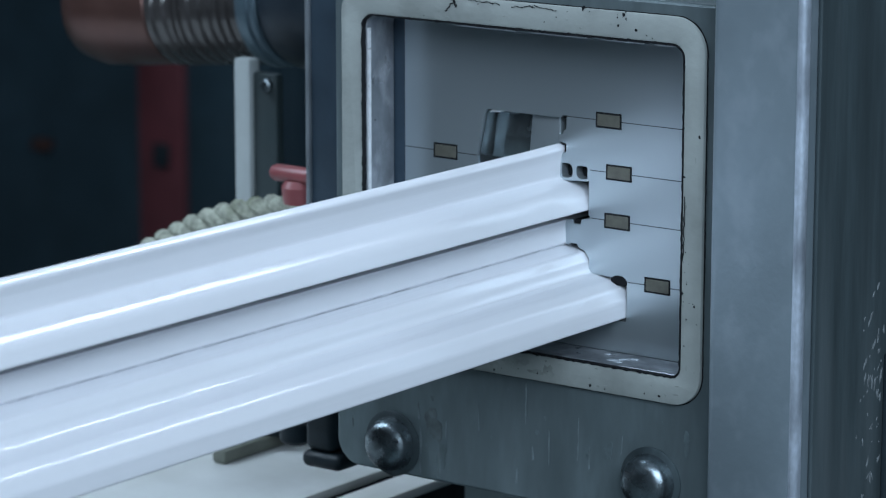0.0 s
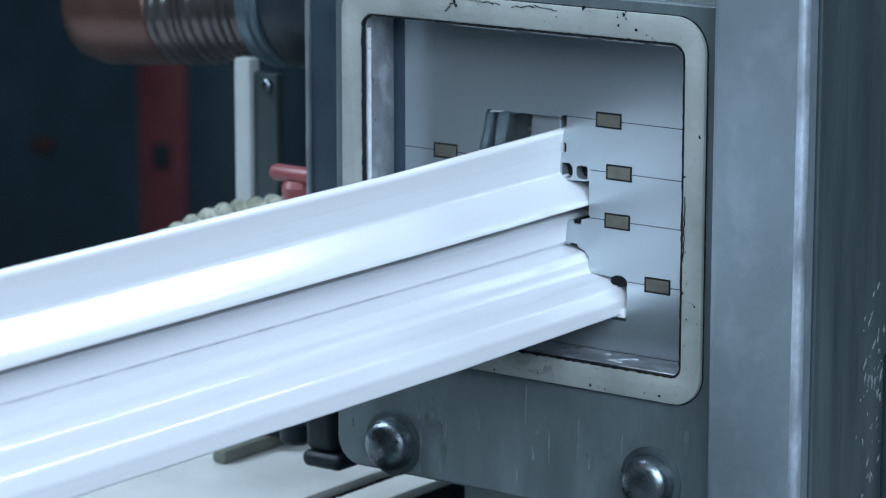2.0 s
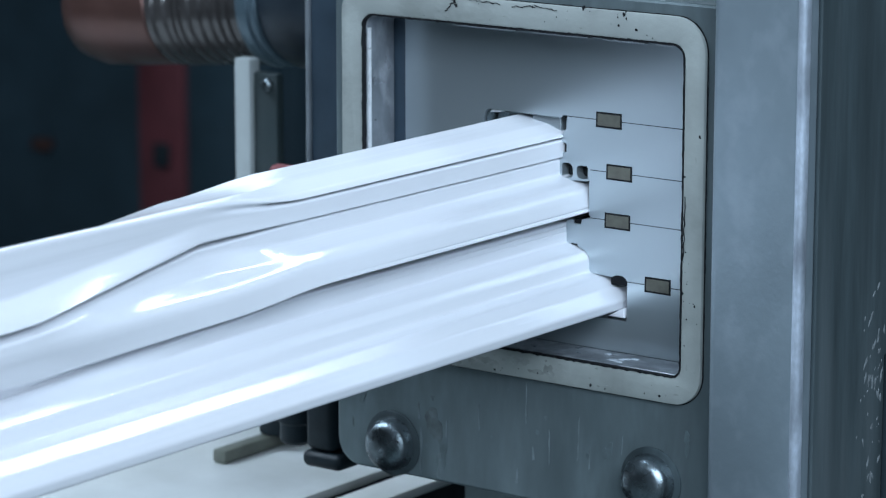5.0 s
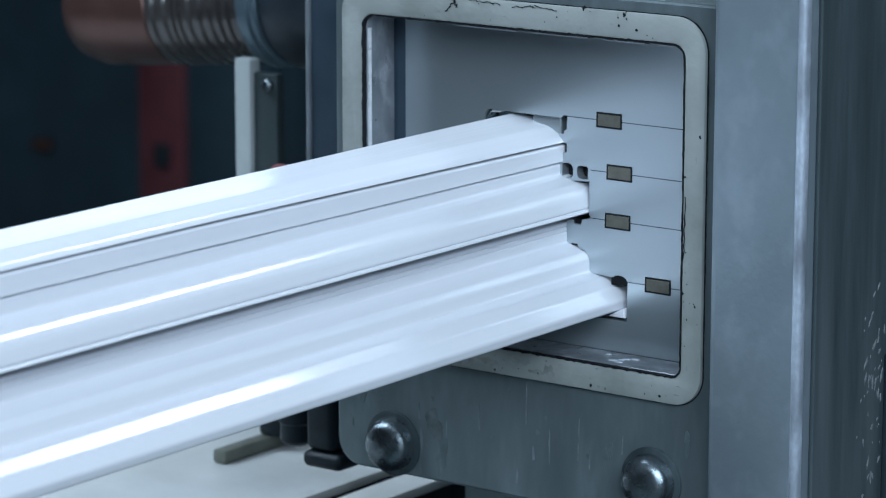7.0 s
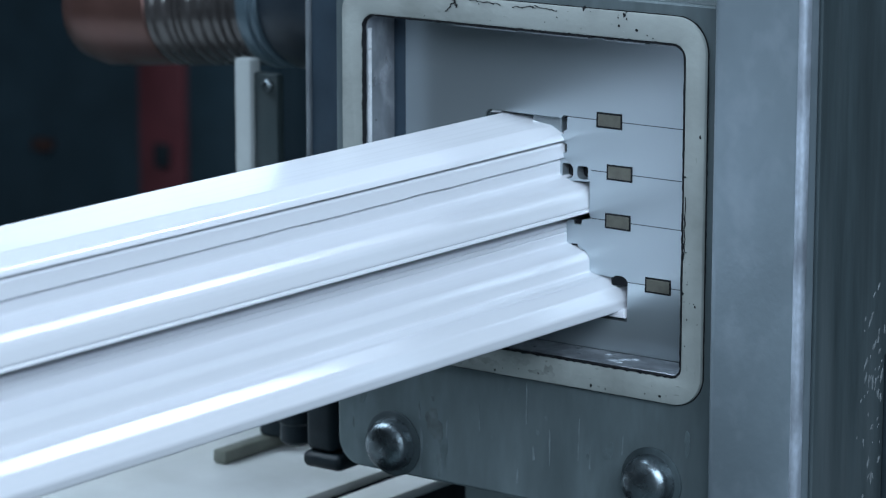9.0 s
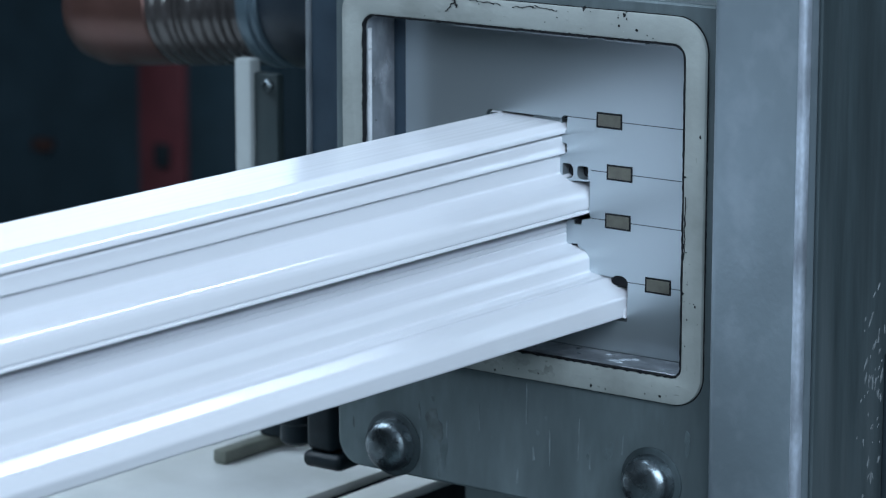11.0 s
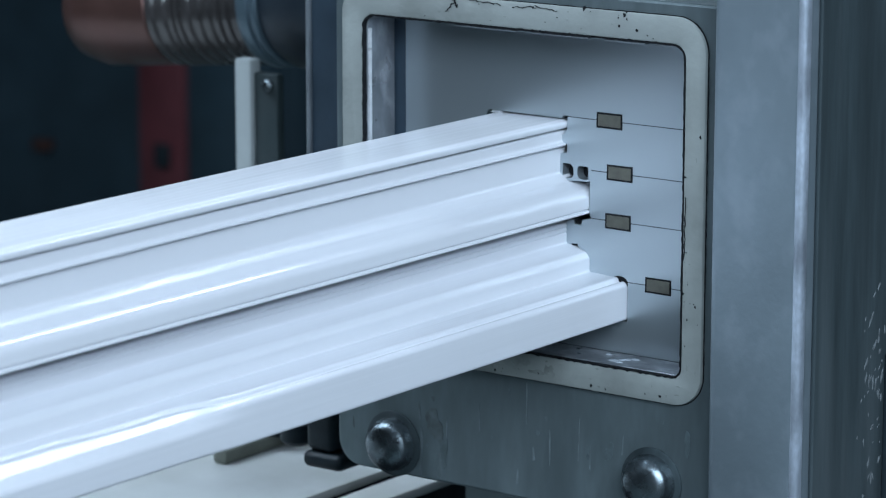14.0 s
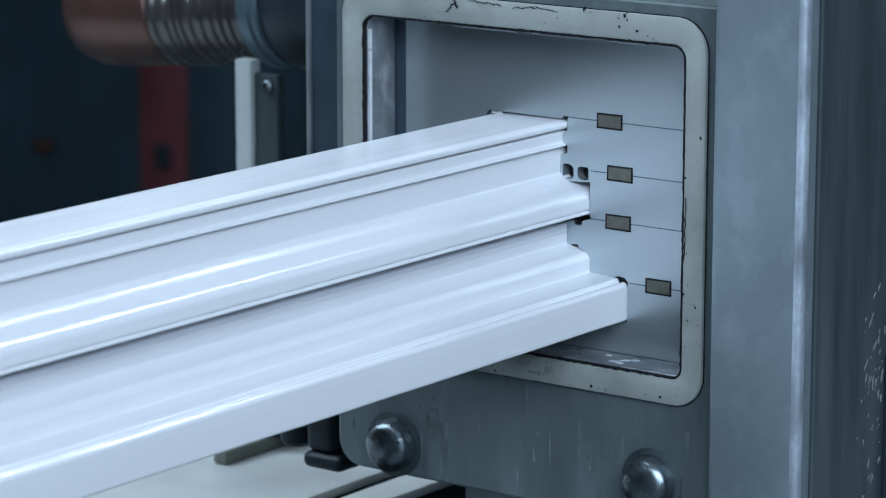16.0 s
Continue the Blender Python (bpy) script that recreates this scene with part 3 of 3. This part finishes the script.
def build_rope():
    rope = thing("twisted_rope", "thick yellowed twisted rope slung behind the profile", "rope")
    knots = [Vector((x * MM, 0.060, (z + 0.8) * MM)) for x, z in ((-310, -118), (-285, -84), (-268, -64), (-254, -54), (-240, -46), (-224, -38), (-209, -32), (-194, -28), (-179, -25), (-160, -24), (-134, -25), (-110, -27))]
    path = []
    for i in range(len(knots) - 1):
        a, b, c, d = (knots[max(0, min(len(knots) - 1, i + k))] for k in (-1, 0, 1, 2))
        for s in range(14):
            t = s / 14
            path.append(0.5 * (2 * b + (c - a) * t + (2 * a - 5 * b + 4 * c - d) * t * t + (3 * b - a - 3 * c + d) * t ** 3))
    for strand in range(3):
        pts, run = [], 0.0
        for i, p in enumerate(path):
            if i:
                run += (p - path[i - 1]).length
            d = (path[min(i + 1, len(path) - 1)] - path[max(i - 1, 0)]).normalized()
            side = d.cross(Vector((0, 1, 0))).normalized()
            a = 2 * math.pi * (run / 0.027 + strand / 3)
            pts.append(p + 0.0030 * (math.cos(a) * side + math.sin(a) * d.cross(side)))
        part("strand", tube(pts, 0.0036), M_ROPE, rope)
    return rope


build_rope()

# ---------------------------------------------------------------- bed under the housing
bed = thing("machine_bed", "white painted machine bed with dark slot", "machine bed")
part("bed_top", block(-0.80, -0.1405, -0.15, 0.100, -0.134, -0.130, 0.0008), M_BED, bed)
part("side_rail", block(-0.1305, -0.1135, -0.15, 0.100, -0.134, -0.130, 0.0008), M_BED, bed, "white side rail")
# near-black body, web and floor put the slot's shade into their colour
part("bed_body", block(-0.80, -0.1425, -0.15, 0.100, -0.2595, -0.1345), M_SLOT, bed, "bed body with the slot's shade in its colour")
part("rail_web", block(-0.1270, -0.1170, -0.15, 0.100, -0.2595, -0.1345), M_SLOT, bed, "web under the side rail, slot shade in its colour")
part("slot_floor", block(-0.80, 0.30, -0.15, 0.100, -0.999, -0.260), M_SLOT, bed, "slot floor with its shade in the colour")

foot = thing("rubber_stop", "black rubber stop with ribbed lip beside the housing", "stop")
part("stop_body", block(-0.1168, -0.1030, -0.004, 0.010, -0.1000, -0.0700, 0.0030, 4), M_DARK, foot)
part("stop_lip", block(-0.1180, -0.0990, -0.005, 0.011, -0.1066, -0.1001, 0.0030, 5), M_DARK, foot, "rounded lower lip")
part("stop_boss", lathe([(0.0050, -0.1040), (0.0064, -0.1025), (0.0064, -0.0960), (0.0072, -0.0950), (0.0072, -0.0700)], Matrix.Translation((-0.1345, 0.013, 0)), 24), M_DARK, foot, "dark round boss")
part("stop_arm", block(-0.1350, -0.0890, 0.006, 0.0190, -0.0780, -0.0700, 0.0010), M_DARK, foot, "black holding arm")

clamp = thing("clamp_bar", "grey steel clamp bar lying on the white bed", "clamp")
part("bar", block(-0.2030, -0.1960, 0.042, 0.098, -0.1298, -0.1240, 0.0012), M_OLIVE, clamp)
part("jaw", block(-0.2020, -0.1900, 0.070, 0.098, -0.1239, -0.1090, 0.002), M_DARK, clamp, "black clamp jaw")

# ---------------------------------------------------------------- the hot plastic profile
SPEED = 0.19  # metres a second, out of the opening

# outline of the profile where it leaves the opening, in mm, at five moments
START = [(-33, -30), (-31, 0), (-14, 20), (-4.2, 28.9), (-2.4, 28.2), (-1.1, 27.1), (-1.9, 24), (-2.1, 21.5), (-2.4, 17.4), (7.6, 13.4), (9.8, 6.6), (-9, 2.8), (0.3, 2.2), (0.3, 2.1), (0.25, 1.9),
         (0.2, 1.5), (0.1, 1.0), (0.4, -6.2), (-2, -7.2), (7.6, -8.6), (9.7, -11.6), (10.1, -14), (11.2, -15.6), (13.6, -16.1), (16, -16.7), (19, -17.4), (23.5, -19.4), (25.6, -24), (25.8, -30.2), (21, -31)]
RISEN = [(-33, -30), (-31, 8), (-15, 29), (-3.6, 37.6), (-1.6, 37.9), (-0.9, 36.9), (-1.2, 32), (-1.8, 29), (-2.6, 22.4), (7, 17.4), (8.8, 16.8), (0, 15.2), (4.6, 14.5), (5.6, 14), (8.4, 13.4),
         (8.3, 8.5), (4.4, -1.0), (-0.2, -5.9), (-4, -7.6), (7.2, -8.8), (9.6, -11), (10.1, -14), (10.6, -15.6), (12.2, -16), (13.8, -16.4), (15.6, -16.8), (20.4, -19.8), (23.1, -24.6), (22.6, -27.9), (12, -31)]
FOLDED = [(-33, -30), (-31, 15), (-18, 36), (-3.4, 37.2), (-1.6, 37), (-0.9, 36), (-1.2, 34), (-1.3, 32.5), (-1.4, 31), (-1, 27.6), (-0.6, 25.6), (-6, 23.8), (-2.5, 23.2), (-2.6, 21), (-0.6, 15),
          (8.6, 11.5), (8.8, 2.6), (-2, 0.6), (3.2, -0.4), (1.5, -5.5), (8.6, -9), (10, -11.6), (10.6, -15.2), (12.2, -15.8), (13.8, -16.2), (15.6, -16.6), (20.4, -19.6), (23.1, -24.6), (22.6, -27.8), (11, -31)]
SNAPPED = [(-33, -30), (-31, 20), (-22, 37.5), (-9.5, 35.6), (-2.8, 33.4), (-0.9, 31.6), (-5, 31.1), (-1.7, 30.5), (-1.6, 28.5), (-1.5, 26), (-1.3, 24.7), (-4.6, 24.5), (-2.5, 24), (-2.7, 18.2), (5.4, 15.4),
           (8, 13.4), (9.7, 5.8), (-5, 1.7), (0.4, 1.2), (0.6, -5.8), (8.4, -8.6), (10, -10.6), (10.4, -15.2), (12.2, -15.8), (13.8, -16.2), (15.6, -16.6), (20.4, -19.6), (23.4, -24.5), (22.7, -27.7), (11, -31)]
FINAL = [(-33, -30), (-31, 25), (-30.8, 37.8), (-2.4, 38), (-0.1, 37.3), (-0.2, 35.2), (-4.5, 34.8), (-2, 34.2), (-1.8, 30.3), (-0.5, 29.7), (-0.5, 28.9), (-4.2, 28.4), (-2.5, 28), (-2.8, 19), (1, 16.3),
         (9.3, 13.1), (9.75, 5.6), (-5, 1.6), (0.3, 1.1), (0.3, -6), (8.4, -8.3), (10, -10.2), (10.1, -15.2), (22, -15.9), (22.6, -17.7), (24.3, -16.8), (25.9, -18.0), (26, -22), (26, -30.4), (24.5, -31)]


def mixed(a, b, f):
    return [((1 - f) * p[0] + f * q[0], (1 - f) * p[1] + f * q[1]) for p, q in zip(a, b)]


def risen(top, fold, foot, inner, strip):
    """Between START and RISEN: the top edge, the fold with the middle band, the foot; inner and strip bound the slope above the fold."""
    return mixed(START, RISEN, top)[:8] + [inner, strip] + mixed(START, RISEN, fold)[10:17] + mixed(START, RISEN, foot)[17:]


def settled(back, lips, low, toe):
    """Between SNAPPED and FINAL: the back edge, the lips and shoulder, the foot, and the toe below it."""
    return mixed(SNAPPED, FINAL, back)[:3] + mixed(SNAPPED, FINAL, lips)[3:22] + mixed(SNAPPED, FINAL, low)[22:27] + mixed(SNAPPED, FINAL, toe)[27:]


STAGES = [(-4.0, START), (-0.10, START), (0.20, risen(0.08, 0.0, 0.0, (-2.5, 17.4), (8.6, 9.4))), (0.55, risen(0.30, 0.0, 0.0, (-2.6, 17.4), (8.8, 8.8))), (1.5, risen(0.38, 0.05, 0.1, (-2.6, 17.8), (8.8, 9.2))),
          (2.0, risen(0.62, 0.16, 0.5, (-2.5, 18.6), (8.6, 10.4))), (2.5, risen(0.92, 0.42, 0.95, (-2.6, 18.8), (8.0, 13.0))), (3.0, risen(1.03, 0.63, 1.0, (-2.6, 20.2), (7.6, 14.8))),
          (3.55, RISEN[:17] + mixed(RISEN, FOLDED, 0.25)[17:]), (3.98, FOLDED), (4.25, SNAPPED), (6.2, settled(0.2, 0.05, 0.0, 0)), (7.0, settled(0.4, 0.1, 0.0, 0)), (8.3, settled(0.7, 0.15, 0.04, 0.04)), (9.2, settled(0.8, 0.3, 0.1, 0.12)),
          (11.3, settled(0.95, 0.8, 0.2, 0.8)), (12.5, settled(0.98, 0.97, 0.3, 0.9)), (12.68, settled(0.99, 0.98, 0.55, 0.92)), (12.76, settled(0.99, 0.98, 0.5, 0.92)), (12.92, settled(1.0, 1.0, 0.97, 1)), (13.1, FINAL), (30.0, FINAL)]


# how far the two lips hang below their seats: seconds, upper lip and lower lip in mm
SAG = [(-9.0, 0, 0), (4.25, 0, 0), (6.0, 0.4, 1.2), (7.0, 2.3, 2.4), (9.0, 2.2, 1.7), (11.5, 1.2, 2.3), (13.0, 0.15, 0.2), (30.0, 0.1, 0.1)]


def sag_at(t):
    for (t0, a0, b0), (t1, a1, b1) in zip(SAG, SAG[1:]):
        if t <= t1:
            f = (t - t0) / (t1 - t0)
            return a0 + (a1 - a0) * f, b0 + (b1 - b0) * f
    return 0.0, 0.0


def outline_at(t):
    for (t0, a), (t1, b) in zip(STAGES, STAGES[1:]):
        if t <= t1:
            f = (t - t0) / (t1 - t0)
            f = f * f * (3 - 2 * f) if t1 > 4.0 else f
            pts = mixed(a, b, f)
            break
    upper, lower = sag_at(t)
    drop = {3: 0.5 * upper, 4: upper, 5: upper, 6: upper, 7: upper, 8: 0.5 * (upper + lower), 9: lower, 10: lower, 11: lower, 12: lower}
    pts = [(x, z - drop.get(i, 0.0)) for i, (x, z) in enumerate(pts)]
    wobble = 0.45 * math.exp(-((t - 8.5) / 0.45) ** 2) + 0.10
    sway = wobble * noise.noise(Vector((t * 9.0, 0.3, 0)))
    out = []
    for i, (x, z) in enumerate(pts):
        n = 0.07 * noise.noise(Vector((t * 2.3, i * 0.9, 4.0)))
        n += 0.035 * noise.noise(Vector((t * 15.0, i * 1.7, 9.0)))
        if i in (10, 11, 12):
            n += sway
        if i in (26, 27, 28):
            n += 0.16 * noise.noise(Vector((t * 6.0, i * 0.4, 2.0)))
        out.append((x + 0.4 * n, z + n))
    # fine groove above the lower rim of the middle band
    g = min(1.0, max(0.0, (t - 4.2) / 1.0))
    (xa, za), (xb, zb) = out[15], out[16]
    cut = [(xa + (xb - xa) * f - d * g, za + (zb - za) * f) for f, d in ((0.775, -0.05), (0.835, 0.75), (0.895, -0.15))]
    # two fine die marks on the face below the fold
    (xa, za), (xb, zb) = out[18], out[19]
    marks = [(xa + (xb - xa) * f - d * g, za + (zb - za) * f) for f, d in ((0.16, -0.06), (0.22, 0.30), (0.28, -0.06), (0.42, -0.04), (0.47, 0.22), (0.52, -0.04))]
    return rounded(out[:16] + cut + out[16:19] + marks + out[19:])


SOFT = {9: 3.2, 15: 3.2}  # the bulge of the upper and of the middle band


def rounded(pts):
    """Corners rounded to about 0.75 mm, the bulges more, with flat stretches kept flat."""
    res, n = [], len(pts)
    for i in range(n):
        r = SOFT.get(i, 0.75)
        a, b, c = (Vector((*pts[(i + k) % n], 0)) for k in (-1, 0, 1))
        da, dc = a - b, c - b
        ra, rc = min(r, 0.36 * da.length), min(r, 0.36 * dc.length)
        p, q = b + da.normalized() * ra, b + dc.normalized() * rc
        res.append(p + da.normalized() * 0.3 * ra)
        for f in (0.0, 0.33, 0.67, 1.0):
            res.append(p * (1 - f) ** 2 + b * (2 * f * (1 - f)) + q * f * f)
        res.append(q + dc.normalized() * 0.3 * rc)
    return [(v.x, v.y) for v in res]


def build_profile():
    """Solid bands that run the whole length and meet in the folds; each follows the outline of the moment at which it came out."""
    first, last, step = -0.46, 3.10, 0.005
    whole = thing("plastic_profile", "glossy white hot plastic profile sliding out of calibrator", "plastic profile")
    count = int((last - first) / step) + 1
    rings = [outline_at((first + k * step) / SPEED) for k in range(count)]
    per = len(rings[0]) // (len(START) + 9)
    core = (-8.0, -12.0)
    for name, a, b, label in (("top_band", 2, 11, "upper lip and band"), ("middle_band", 11, 20, "middle band"), ("lower_band", 20, 31, "lower band"),
                              ("foot_band", 31, 38, "outer foot"), ("rear_wall", 38, 41, "rear wall")):
        mid = per // 2
        ids = [i % len(rings[0]) for i in range(a * per + mid, b * per + mid + 1)]
        n = len(ids) + 1
        verts = []
        for k, ring in enumerate(rings):
            q = first + k * step
            verts += [(ring[i][0] * MM, q, ring[i][1] * MM) for i in ids] + [(core[0] * MM, q, core[1] * MM)]
        faces = [(k * n + i, k * n + (i + 1) % n, (k + 1) * n + (i + 1) % n, (k + 1) * n + i) for k in range(count - 1) for i in range(n)]
        faces += [tuple(range(n))[::-1], tuple((count - 1) * n + i for i in range(n))]
        bm = bmesh.new()
        vs = [bm.verts.new(v) for v in verts]
        for f in faces:
            bm.faces.new([vs[i] for i in f])
        part(name, bm, M_PVC, whole, label, 50)
    return whole


profile = build_profile()


def motions():
    walk(profile, [(0.0, pose(0, 0, 0)), (8.0, pose(0, -8 * SPEED, 0)), (16.0, pose(0, -16 * SPEED, 0))])


motions()
